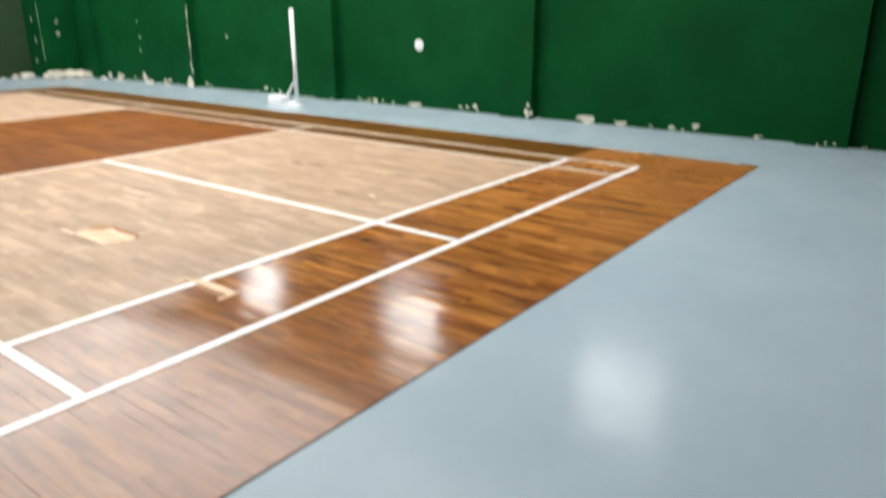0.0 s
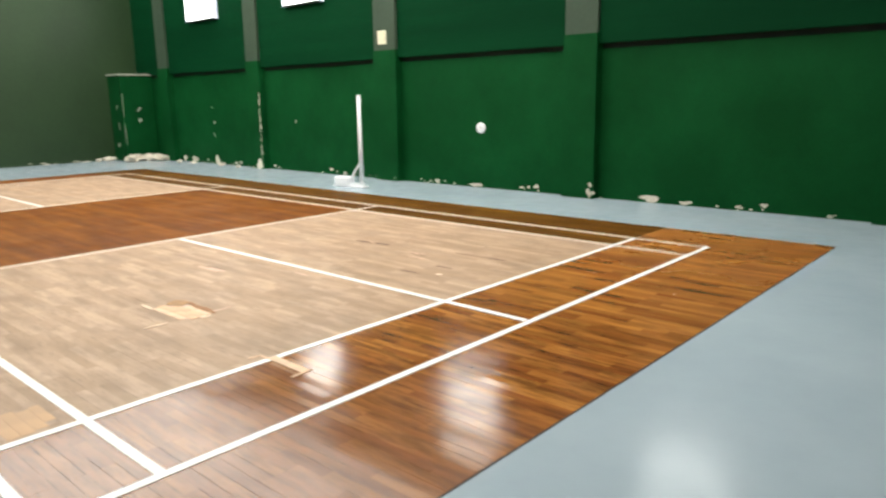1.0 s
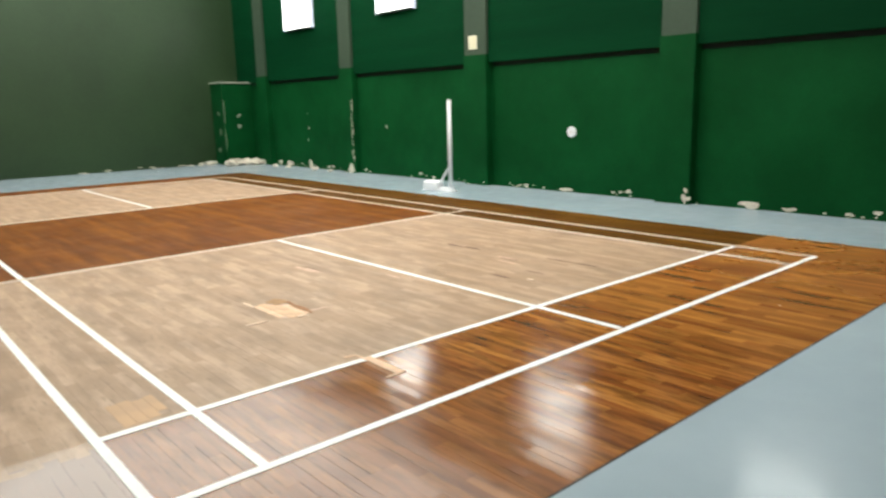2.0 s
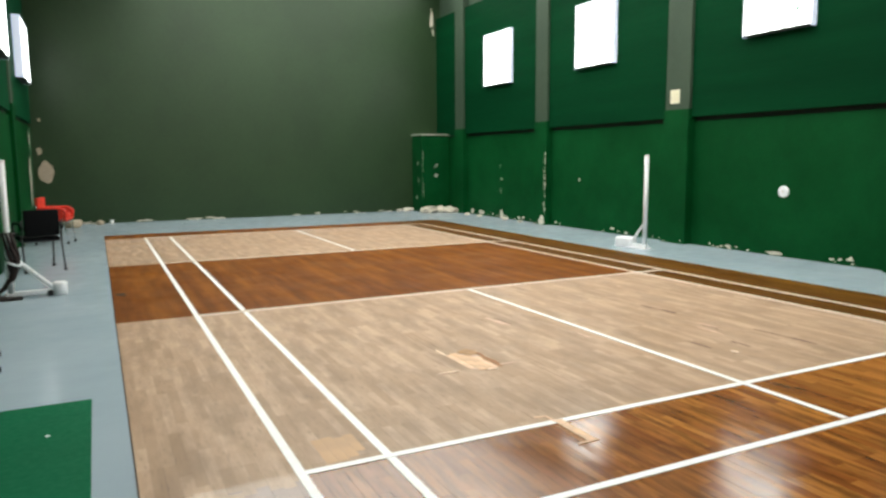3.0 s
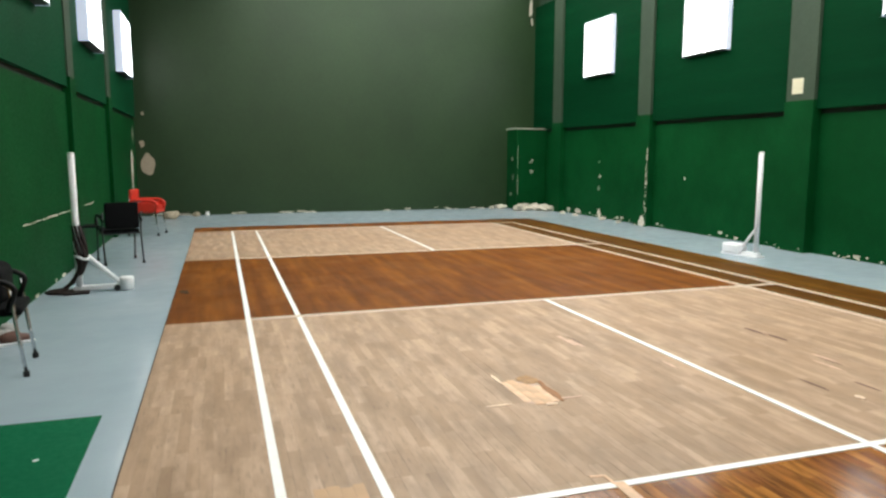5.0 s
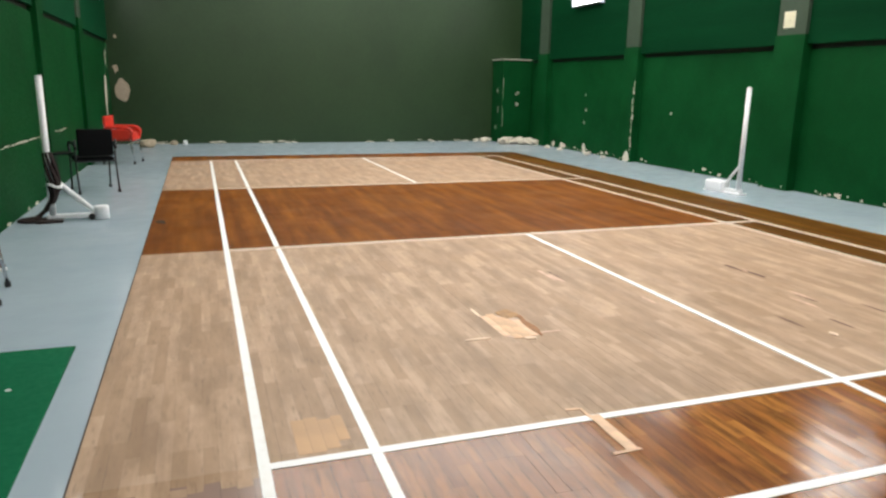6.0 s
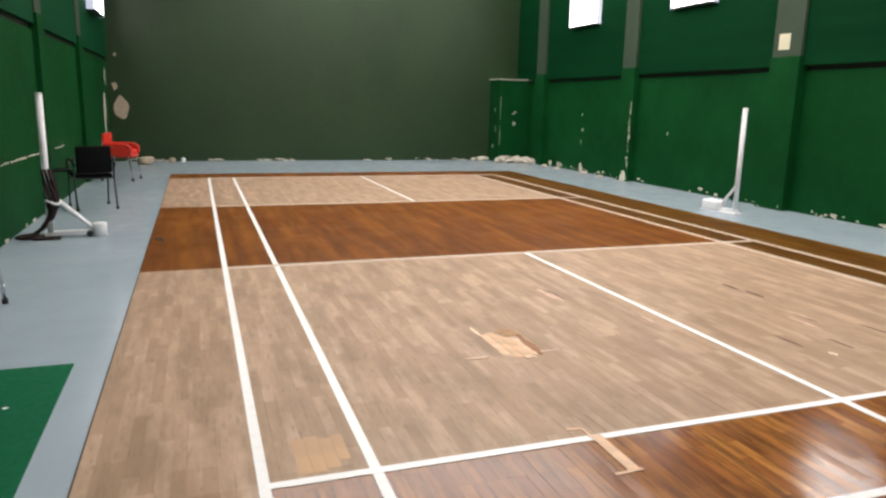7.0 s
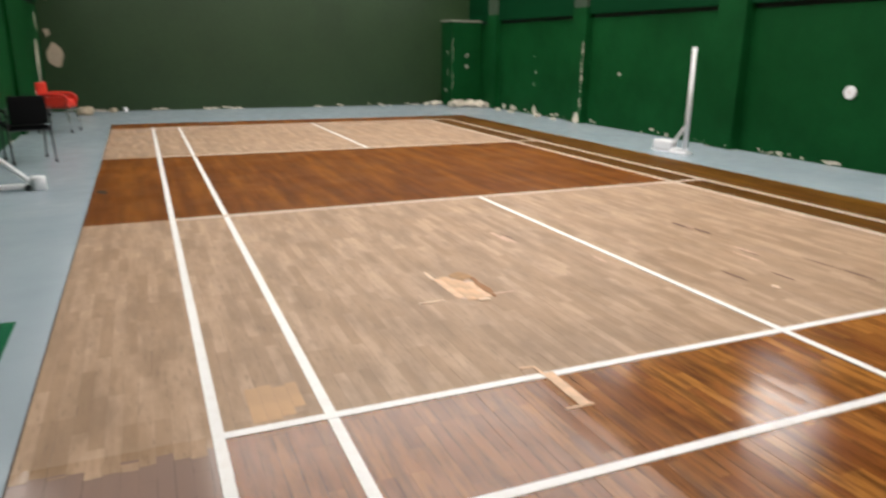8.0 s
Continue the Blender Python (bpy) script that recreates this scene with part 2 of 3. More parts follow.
def line_paint(name, worn):
    """White line paint, rubbed through along its middle where worn."""
    n = Nodes(name)
    pos = n.where()
    rub = n.noise(pos, 14, 5, 0.65)
    c = n.mix(n.span(rub, 0.5, 0.8, 0, 0.35), (0.9, 0.885, 0.88), (0.66, 0.57, 0.5)) if not worn else n.mix(n.span(rub, 0.45, 0.75, 0, 0.5), (0.82, 0.7, 0.59), (0.55, 0.42, 0.31))
    if worn:
        across = n.put("SeparateXYZ", Vector=n.local()).outputs[0]
        mid = n.math("LESS_THAN", n.math("ABSOLUTE", across), 0.0155)
        mid = n.math("MULTIPLY", mid, n.span(rub, 0.3, 0.6, 0.97, 0.75))
        c = n.mix(mid, c, (0.24, 0.13, 0.07))
    n.bump(rub, 0.1, 0.002)
    return n.done(c, 0.4)


def glow(name, colour, strength):
    n = Nodes(name)
    n.set(n.b, "Emission Color", (*colour, 1))
    n.b.inputs["Emission Strength"].default_value = strength
    return n.done((0.8, 0.8, 0.8), 0.5)


EPOXY = epoxy()
WOOD, WOOD_ONE = court_wood("court_strip_wood", False), court_wood("court_strip_wood_single", True)
LINE, LINE_WORN = line_paint("white_line_paint", False), line_paint("worn_line_paint", True)
PANE = glow("frosted_window_light", (0.93, 0.97, 1.0), WINDOW_GLOW)
SIDE = glow("translucent_window_side", (0.5, 0.62, 1.0), 0.45)
ROOFLIGHT = glow("translucent_roof_sheet", (0.97, 0.99, 1.0), ROOF_GLOW)
PATCH = simple("pale_pink_patch", (0.6, 0.4, 0.3), 0.6, 0, 0.2, 12, 0.1)
SUBF = simple("subfloor_and_hole_shade", (0.3, 0.13, 0.05), 0.7, 0, 0.3, 30)
FRESH_B = simple("bare_wood_darker", (0.62, 0.385, 0.235), 0.6, 0, 0.25, 9, 0.1)
SPLINTER = simple("raw_splinter", (0.78, 0.6, 0.46), 0.7, 0, 0.15, 20, 0.1)
FRESH = simple("fresh_bare_wood", (0.72, 0.47, 0.31), 0.6, 0, 0.2, 12, 0.1)
BROWNW = simple("raw_brown_board", (0.36, 0.19, 0.08), 0.6, 0, 0.3, 20, 0.1)
TAN = simple("tan_filler", (0.5, 0.295, 0.155), 0.5, 0, 0.12, 4, 0.02)
MATM = paint("green_mat_rubber", (0.0015, 0.105, 0.045), (0.003, 0.13, 0.057), 0.7, 0.4, 0.3, spec=0.1)


# ---- mesh helpers ----
def box(bm, x0, x1, y0, y1, z0, z1, m=None):
    r = bmesh.ops.create_cube(bm, size=1)
    t = Matrix.Translation(((x0 + x1) / 2, (y0 + y1) / 2, (z0 + z1) / 2)) @ Matrix.Diagonal((x1 - x0, y1 - y0, z1 - z0, 1))
    bmesh.ops.transform(bm, matrix=(m @ t) if m else t, verts=r["verts"])
    return r["verts"]


def rbox(x0, x1, y0, y1, z0, z1, r=0.01, seg=2, m=None):
    bm = bmesh.new()
    box(bm, x0, x1, y0, y1, z0, z1, m)
    bmesh.ops.bevel(bm, geom=bm.edges[:], offset=r, segments=seg, affect="EDGES", profile=0.5)
    return bm


def tube(points, r, seg=10, bm=None, closed_ends=True):
    """A round bar along points."""
    bm = bm or bmesh.new()
    pts = [Vector(p) for p in points]
    rings = []
    ref = None
    for i, p in enumerate(pts):
        d = (pts[min(i + 1, len(pts) - 1)] - pts[max(i - 1, 0)]).normalized()
        u = d.cross(Vector((0, 0, 1)) if abs(d.z) < 0.9 else Vector((1, 0, 0))).normalized() if ref is None else (ref - d * ref.dot(d)).normalized()
        ref = u
        v = d.cross(u)
        rr = r[i] if isinstance(r, (list, tuple)) else r
        rings.append([bm.verts.new(p + rr * (math.cos(a) * u + math.sin(a) * v)) for a in [2 * math.pi * k / seg for k in range(seg)]])
    for a, b in zip(rings, rings[1:]):
        for k in range(seg):
            bm.faces.new((a[k], a[(k + 1) % seg], b[(k + 1) % seg], b[k]))
    if closed_ends:
        bm.faces.new(rings[0][::-1])
        bm.faces.new(rings[-1])
    bmesh.ops.recalc_face_normals(bm, faces=bm.faces[:])
    return bm


def bend(points, n=6):
    """Rounds a polyline's corners."""
    pts = [Vector(p) for p in points]
    out = [pts[0]]
    for a, b, c in zip(pts, pts[1:], pts[2:]):
        d = min((b - a).length, (c - b).length) * 0.45
        p, q = b + (a - b).normalized() * d, b + (c - b).normalized() * d
        for k in range(n + 1):
            t = k / n
            out.append((1 - t) ** 2 * p + 2 * t * (1 - t) * b + t * t * q)
    return out + [pts[-1]]


def lump(size, seed, cuts=2, rough=0.25):
    bm = bmesh.new()
    bmesh.ops.create_icosphere(bm, subdivisions=cuts, radius=0.5)
    for v in bm.verts:
        k = 1 + rough * noise.noise(v.co * 3 + Vector((seed, seed * 1.7, 0)))
        v.co = Vector((v.co.x * size[0] * k, v.co.y * size[1] * k, max(v.co.z * k, -0.38) * size[2]))
    lo = min(v.co.z for v in bm.verts)
    for v in bm.verts:
        v.co.z -= lo
    return bm


def mesh(name, bm, material, smooth=False):
    me = bpy.data.meshes.new(name)
    bm.to_mesh(me)
    bm.free()
    me.materials.append(material)
    if smooth:
        for f in me.polygons:
            f.use_smooth = True
    return me


def part(name, bm, material, parent, label="", smooth=False):
    ob = new(name, mesh(name, bm, material, smooth))
    ob.parent = parent
    return tagged(ob, label)


def thing(name, label, category, m=None, group="", kind=""):
    ob = new(name)
    ob.matrix_world = m or Matrix()
    return tagged(ob, label, category, group, kind)


def solid(name, bm, material, label, category, kind="", m=None, group="", smooth=False):
    ob = new(name, mesh(name, bm, material, smooth))
    if m:
        ob.matrix_world = m
    return tagged(ob, label, category, group, kind)


# ---- structure ----
bm = bmesh.new()
box(bm, XL - 0.3, XR + 0.35, YN - 0.3, YF + 0.3, -0.25, -0.004)
solid("floor", bm, EPOXY, "glossy blue-grey painted concrete floor round the court", "floor", "structure")

bm = bmesh.new()
box(bm, XL - 0.3, XR + 0.35, YF, YF + 0.25, -0.004, ZC)
solid("wall_far", bm, FARPAINT, "tall dark olive-green painted end wall", "wall", "structure")
bm = bmesh.new()
box(bm, XL - 0.3, XR + 0.35, YN - 0.25, YN, -0.004, ZC)
solid("wall_near", bm, FARPAINT, "tall dark olive-green painted end wall behind", "wall", "structure")

# ceiling with openings for translucent roof sheets
SHEETS = [(0.4, 8.3, -0.8 + 3.5 * k, 2.5 + 3.5 * k) for k in range(5)]
bm = bmesh.new()
sx0, sx1 = SHEETS[0][0], SHEETS[0][1]
box(bm, XL - 0.3, sx0, YN - 0.25, YF + 0.25, ZC, ZC + 0.12)
box(bm, sx1, XR + 0.35, YN - 0.25, YF + 0.25, ZC, ZC + 0.12)
ends = [YN - 0.25] + [v for q in SHEETS for v in q[2:]] + [YF + 0.25]
for y0, y1 in zip(ends[0::2], ends[1::2]):
    box(bm, sx0, sx1, y0, y1, ZC, ZC + 0.12)
solid("ceiling", bm, CEILING, "plain ceiling with a row of roof lights", "ceiling", "structure")
for x0, x1, y0, y1 in SHEETS:
    bm = bmesh.new()
    box(bm, x0, x1, y0, y1, ZC + 0.06, ZC + 0.08)
    solid("roof_light", bm, ROOFLIGHT, "translucent white roof sheet letting daylight in", "skylight", "structure", group="roof lights")


def long_wall(name, side, face, ledge, pillars, panel_mat, proud, upper):
    """A long wall: backing, a lower and an upper panel in each bay, pillars before them."""
    s = 1 if side == "right" else -1     # the wall lies towards +s

    def b(bm, d0, d1, y0, y1, z0, z1):
        a, c = face + s * d0, face + s * d1
        box(bm, min(a, c), max(a, c), y0, y1, z0, z1)
    bm = bmesh.new()
    b(bm, 0.1, 0.33, YN, YF, -0.004, ZC)
    wall = solid(name, bm, KHAKI, "long side wall in green paint, flaking at its foot", "wall", "structure")
    edges = [YN] + [v for p in pillars for v in p] + [YF]
    for y0, y1 in zip(edges[0::2], edges[1::2]):
        if y1 - y0 < 0.05:
            continue
        bm = bmesh.new()
        b(bm, 0.05, 0.1, y0, y1, -0.004, ledge - 0.075)
        part("lower_panel", bm, GREEN, wall, "glossy mid-green painted dado")
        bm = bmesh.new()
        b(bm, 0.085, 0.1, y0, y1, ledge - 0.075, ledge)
        part("shadow_gap", bm, GAP_SHADE, wall, "recessed gap between the panels, its shade painted near black")
        bm = bmesh.new()
        b(bm, upper, 0.1, y0, y1, ledge, 5.6)
        part("upper_panel", bm, panel_mat, wall, "dark green upper panel")
    for y0, y1 in pillars:
        bm = bmesh.new()
        b(bm, -proud, 0.1, y0, y1, -0.004, ledge + 0.14)
        part("pillar_foot", bm, GREEN, wall, "green painted pilaster")
        bm = bmesh.new()
        b(bm, 0.02 - proud, 0.1, y0 + 0.012, y1 - 0.012, ledge + 0.14, ZC)
        part("pillar", bm, KHAKI, wall, "grey-green upper pilaster")
    return wall


PIL_R = [(-5.6 + 0.5, -5.0), (-1.5, -0.95), (2.63, 3.18), (6.68, 7.26), (10.95, 11.44), (15.0, 15.5)]
PIL_L = [(-3.4, -2.95), (0.6, 1.05), (4.62, 5.02), (8.7, 9.12), (12.2, 12.66)]
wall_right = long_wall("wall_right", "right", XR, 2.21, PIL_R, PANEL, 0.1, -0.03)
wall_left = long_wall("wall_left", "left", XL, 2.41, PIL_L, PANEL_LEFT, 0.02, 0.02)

# stub of masonry in the far corner
stub = solid("corner_stub", rbox(7.68, XR + 0.05, 16.1, YF, -0.004, 2.2, 0.015), GREEN, "low green painted masonry stub in the corner", "wall", "structure")
bm = bmesh.new()
box(bm, 7.65, XR + 0.05, 16.07, YF, 2.2, 2.24)
part("coping", bm, DUSTY, stub, "chipped bare plaster top edge")


# ---- court floor ----
WX0, WX1, WY0, WY1 = -0.70, 6.86, -0.95, 13.52
bm = bmesh.new()
for x0, x1, y0, y1 in ((WX0 - 0.009, WX0, WY0 - 0.009, WY1 + 0.009), (WX1, WX1 + 0.009, WY0 - 0.009, WY1 + 0.009), (WX0, WX1, WY0 - 0.009, WY0), (WX0, WX1, WY1, WY1 + 0.009)):
    box(bm, x0, x1, y0, y1, -0.02, -0.002)
box(bm, WX0, WX1, WY0, WY1, -0.02, -0.0025)
court = solid("court_floor", bm, GAP, "badminton court of narrow wooden strips, worn pale and dark varnished", "wooden floor", "structure")

LINES = [  # x0, y0, x1, y1, worn
    (0.02, 0.0, 0.02, 12.66, 0), (0.48, 0.0, 0.48, 12.66, 0),
    (6.08, 0.0, 6.08, 12.66, 1), (5.62, 0.04, 5.62, 12.66, 1),
    (0.0, 0.004, 6.1, 0.004, 0), (0.04, 0.766, 6.06, 0.766, 0),
    (0.04, 4.70, 6.06, 4.70, 1), (0.04, 8.70, 6.06, 8.70, 1), (0.04, 12.64, 6.06, 12.64, 1),
    (3.05, 0.04, 3.05, 4.68, 0), (3.05, 8.72, 3.05, 12.62, 0),
]
for i, (x0, y0, x1, y1, worn) in enumerate(LINES):
    length = math.hypot(x1 - x0, y1 - y0)
    top = 0.0018 + 0.0002 * i
    bm = bmesh.new()
    half = 0.036 if worn else 0.024
    box(bm, -half, half, -length / 2, length / 2, -0.003, top)
    ob = part("court_line", bm, LINE_WORN if worn else LINE, court, "rubbed white court line" if worn else "white painted court line")
    ob.matrix_world = pose((x0 + x1) / 2, (y0 + y1) / 2, 0, 0, 0, 0 if x0 == x1 else 90)


def board(name, x0, x1, y0, y1, turn, material, label, top=0.0035):
    bm = rbox(-(x1 - x0) / 2, (x1 - x0) / 2, -(y1 - y0) / 2, (y1 - y0) / 2, -0.004, top, 0.0007, 1)
    ob = part(name, bm, material, court, label)
    ob.matrix_world = pose((x0 + x1) / 2, (y0 + y1) / 2, 0, 0, 0, turn)


def fleck(name, cx, cy, rx, ry, seed, material, label, top=0.003, n=16, wild=0.35, turn=0):
    """A thin ragged piece lying in the floor."""
    bm = bmesh.new()
    blob(bm, lambda u, v, h: (u, v, h), 0, 0, rx, ry, seed, top, n, wild)
    ob = part(name, bm, material, court, label)
    ob.matrix_world = pose(cx, cy, 0, 0, 0, turn)


def blob(bm, to_world, cx, cy, rx, ry, seed, proud=0.003, n=11, wild=0.85):
    """An irregular flat flake in the plane that to_world gives."""
    ring = []
    for k in range(n):
        a = 2 * math.pi * k / n
        r = 1 + wild * noise.noise(Vector((math.cos(a) * 1.3 + seed * 3.1, math.sin(a) * 1.3, seed)))
        ring.append((cx + rx * r * math.cos(a), cy + ry * r * math.sin(a)))
    top = [bm.verts.new(to_world(u, v, proud)) for u, v in ring]
    low = [bm.verts.new(to_world(cx + (u - cx) * 1.06, cy + (v - cy) * 1.06, -0.004)) for u, v in ring]
    bm.faces.new(top)
    for k in range(n):
        bm.faces.new((low[k], low[(k + 1) % n], top[(k + 1) % n], top[k]))


BARE = "bare pale replacement strip"
# bare strip let in across the long service line
board("repair_strip", 1.508, 1.566, 0.45, 0.785, -1, FRESH, BARE, 0.0042)
board("repair_strip", 1.432, 1.575, 0.436, 0.456, 3, FRESH, BARE, 0.0036)
board("repair_strip", 1.505, 1.522, 0.77, 0.868, 0, FRESH, BARE, 0.0044)
board("repair_strip", 1.44, 1.51, 0.862, 0.88, -6, FRESH, BARE, 0.003)
board("open_joint", 1.47, 1.5, 0.46, 0.72, -2, SUBF, "dark exposed slot beside the bare strip", 0.0008)
# broken patch in the pale wood
for a in ((1.562, 1.6135, 1.9, 2.3), (1.614, 1.6715, 1.84, 2.33), (1.672, 1.7315, 1.83, 2.24), (1.732, 1.79, 1.86, 2.16)):
    board("repair_strip", *a, 0, FRESH if a[0] < 1.6 or a[0] > 1.7 else FRESH_B, BARE, 0.0026)
fleck("plywood_scrap", 1.67, 2.07, 0.12, 0.22, 2.7, PATCH, "bare orange-pink plywood showing in the hole", 0.002, 24, 0.75)
fleck("repair_strip", 1.755, 2.3, 0.065, 0.09, 4.2, BROWNW, "orange-tan newer strip", 0.0044, 12, 0.4)
# Dark flecks also paint in the shade along the right edge of the hole.
fleck("open_joint", 1.806, 2.0, 0.026, 0.15, 1.4, SUBF, "dark broken edge of the hole with its shade painted in", 0.0046, 14, 0.5)
fleck("open_joint", 1.82, 2.2, 0.014, 0.06, 3.4, SUBF, "dark broken edge of the hole with its shade painted in", 0.0046, 12, 0.5)
fleck("splinter", 1.558, 2.37, 0.014, 0.1, 5.1, SPLINTER, "raised pale splinter", 0.006, 10, 0.4)
fleck("splinter", 1.395, 1.89, 0.08, 0.013, 6.1, SPLINTER, "raised pale splinter", 0.005, 12, 0.45)
fleck("splinter", 1.71, 1.82, 0.05, 0.016, 7.7, SPLINTER, "raised pale splinter", 0.006, 12, 0.5)
fleck("splinter", 1.87, 1.9, 0.09, 0.012, 8.2, PATCH, "faint pale scratch", 0.0022, 12, 0.5)
# pale scar near the service line
for a in ((2.475, 2.515, 2.98, 3.29), (2.516, 2.555, 2.92, 3.16)):
    board("repair_strip", *a, 0, PATCH, "pale patched strip", 0.0012)
fleck("open_joint", 2.56, 3.1, 0.008, 0.14, 2.2, BROWN, "dark open joint between strips", 0.0016, 12, 0.5)
# splintered joints in the far half of the service court
for k, (x, y, ry) in enumerate(((4.205, 2.9, 0.13), (4.24, 2.72, 0.14), (4.1, 2.03, 0.11), (4.38, 1.62, 0.2), (4.392, 1.33, 0.12), (3.86, 1.5, 0.1), (3.55, 1.62, 0.12), (3.62, 1.33, 0.04))):
    fleck("open_joint", x, y, 0.02 if k < 2 else 0.012, ry, k * 1.7 + 0.4, BROWN, "dark splintered joint between strips", 0.0007, 12, 0.6)
for k, (x, y, rx, ry) in enumerate(((4.222, 2.83, 0.012, 0.05), (4.12, 2.1, 0.02, 0.12), (3.99, 1.93, 0.02, 0.16), (3.628, 1.345, 0.022, 0.032), (2.9, 2.3, 0.014, 0.1))):
    fleck("splinter", x, y, rx, ry, k * 2.3 + 1.1, SPLINTER if k == 3 else PATCH, "small pale splinter patch", 0.0012 if k != 3 else 0.004, 12, 0.5)
# newer strips beside the corner of the lines
for a in ((0.165, 0.225, 0.82, 1.14), (0.226, 0.286, 0.82, 1.15), (0.287, 0.347, 0.84, 1.12), (0.348, 0.4, 0.9, 1.14)):
    board("repair_strip", *a, 0, TAN, "orange-tan newer strip", 0.0006)
fleck("stain", -0.61, 6.28, 0.05, 0.1, 3.3, BLACKP, "dark stain on the varnish", 0.0012, 14, 0.6, 20)

# ---- windows ----
pane_meshes = {}


def pillow(w, h, rise):
    """A moulded glass pane with a swollen face, its outer side towards rise."""
    rings = []
    bm = bmesh.new()
    for scale, x in ((1.0, -rise / 2), (1.0, 0.0), (0.86, rise * 0.7), (0.55, rise)):
        rings.append([bm.verts.new((x, a * w / 2 * scale, b * h / 2 * scale)) for a, b in ((-1, -0.7), (-0.7, -1), (0.7, -1), (1, -0.7), (1, 0.7), (0.7, 1), (-0.7, 1), (-1, 0.7))])
    for a, b in zip(rings, rings[1:]):
        for k in range(8):
            bm.faces.new((a[k], a[(k + 1) % 8], b[(k + 1) % 8], b[k]))
    bm.faces.new(rings[0])
    bm.faces.new(rings[-1])
    bmesh.ops.recalc_face_normals(bm, faces=bm.faces[:])
    return mesh("pane", bm, PANE)


def window(side, y0, y1, z0, z1):
    s = 1 if side == "right" else -1
    face = (XR if s > 0 else XL)
    at, front = face - s * (0.03 if s > 0 else -0.02), face - s * 0.13
    a, b = min(at, front), max(at, front)
    w = thing("window", "projecting white-framed frosted window, bright with daylight", "window", pose(0, 0, 0), "wall windows", "structure")
    f = 0.03
    for n_, (ya, yb, za, zb) in dict(frame_side=(y0, y0 + f, z0, z1), frame_end=(y1 - f, y1, z0, z1), frame_sill=(y0 + f, y1 - f, z0, z0 + f), frame_head=(y0 + f, y1 - f, z1 - f, z1)).items():
        # The sill's dark colour includes shade under the window; sides emit daylight glow.
        part(n_, rbox(a, b, ya, yb, za, zb, 0.004, 1), SILL if n_ == "frame_sill" else SIDE, w, "dark lower frame with its underside shade in the colour" if n_ == "frame_sill" else "translucent white side")
    px0, px1 = sorted((front + s * 0.012, front + s * 0.03))
    cols, rows = 5, 5
    for i in range(cols):
        for j in range(rows):
            ya = y0 + f + (y1 - y0 - 2 * f) * i / cols
            yb = y0 + f + (y1 - y0 - 2 * f) * (i + 1) / cols
            za = z0 + f + (z1 - z0 - 2 * f) * j / rows
            zb = z0 + f + (z1 - z0 - 2 * f) * (j + 1) / rows
            key = (s, round(yb - ya, 4), round(zb - za, 4))
            if key not in pane_meshes:
                pane_meshes[key] = pillow(yb - ya - 0.006, zb - za - 0.006, -s * 0.018)
            ob = new("pane", pane_meshes[key])
            ob.parent = w
            ob.matrix_basis = pose((px0 + px1) / 2, (ya + yb) / 2, (za + zb) / 2)
    return w


for y0, y1 in ((0.3, 1.6), (4.4, 5.6), (8.67, 9.9), (12.5, 13.78)):
    window("right", y0, y1, 3.36, 4.66)
# The first two are out of view, added to light the right wall.
for y0, y1 in ((-1.9, -0.5), (2.0, 3.4), (5.8, 7.2), (9.75, 11.15), (13.8, 15.35)):
    window("left", y0, y1, 3.17, 4.36)


# ---- badminton posts ----
def post(m, kind):
    p = thing("badminton_post", "white steel badminton post on a weighted foot" if kind == "box" else "white badminton post with the net bundled round its foot", "badminton post", m, "badminton posts")
    h = 1.535 if kind == "box" else 1.515
    pole = part("pole", tube([(0, 0, 0.06), (0, 0, h)], 0.035, 14), WHITE, p, "white painted steel pole", True)
    part("cap", tube([(0, 0, h), (0, 0, h + 0.022), (0, 0, h + 0.028)], [0.037, 0.037, 0.02], 14), WHITE, pole)
    part("base_bar", rbox(-0.06, 0.56 if kind == "box" else 0.48, -0.03, 0.03, 0.02, 0.07, 0.008), WHITE, p)
    part("brace", tube([(0.0, 0, 0.5), (0.42, 0, 0.075)] if kind != "box" else [(0.0, 0, 0.45), (0.28, 0, 0.09)], 0.026 if kind != "box" else 0.02, 10), WHITE, p)
    if kind == "box":
        part("weight_box", rbox(0.24, 0.57, -0.1, 0.1, 0.012, 0.17, 0.035, 3), WHITE, p, "white painted ballast box")
        part("foot_plate", rbox(-0.08, 0.59, -0.09, 0.09, -0.004, 0.018, 0.006), WHITE, p)
    else:
        part("foot_plate", rbox(-0.16, 0.1, -0.14, 0.14, -0.004, 0.02, 0.006), NETM, p, "rusty foot plate")
        part("weight_drum", tube([(0.48, 0, -0.004), (0.48, 0, 0.0), (0.48, 0, 0.13), (0.48, 0, 0.142)], [0.068, 0.076, 0.076, 0.068], 20), WHITE, p, "white round ballast drum", True)
        part("wheel", tube([(0.38, -0.05, 0.03), (0.38, 0.05, 0.03)], 0.034, 14), RUBBER, p, "small dark wheel")
    return p


post(pose(7.41, 6.55, 0, 0, 0, 97), "box")
post(pose(-1.715, 6.62, 0, 0, 0, 6), "drum")

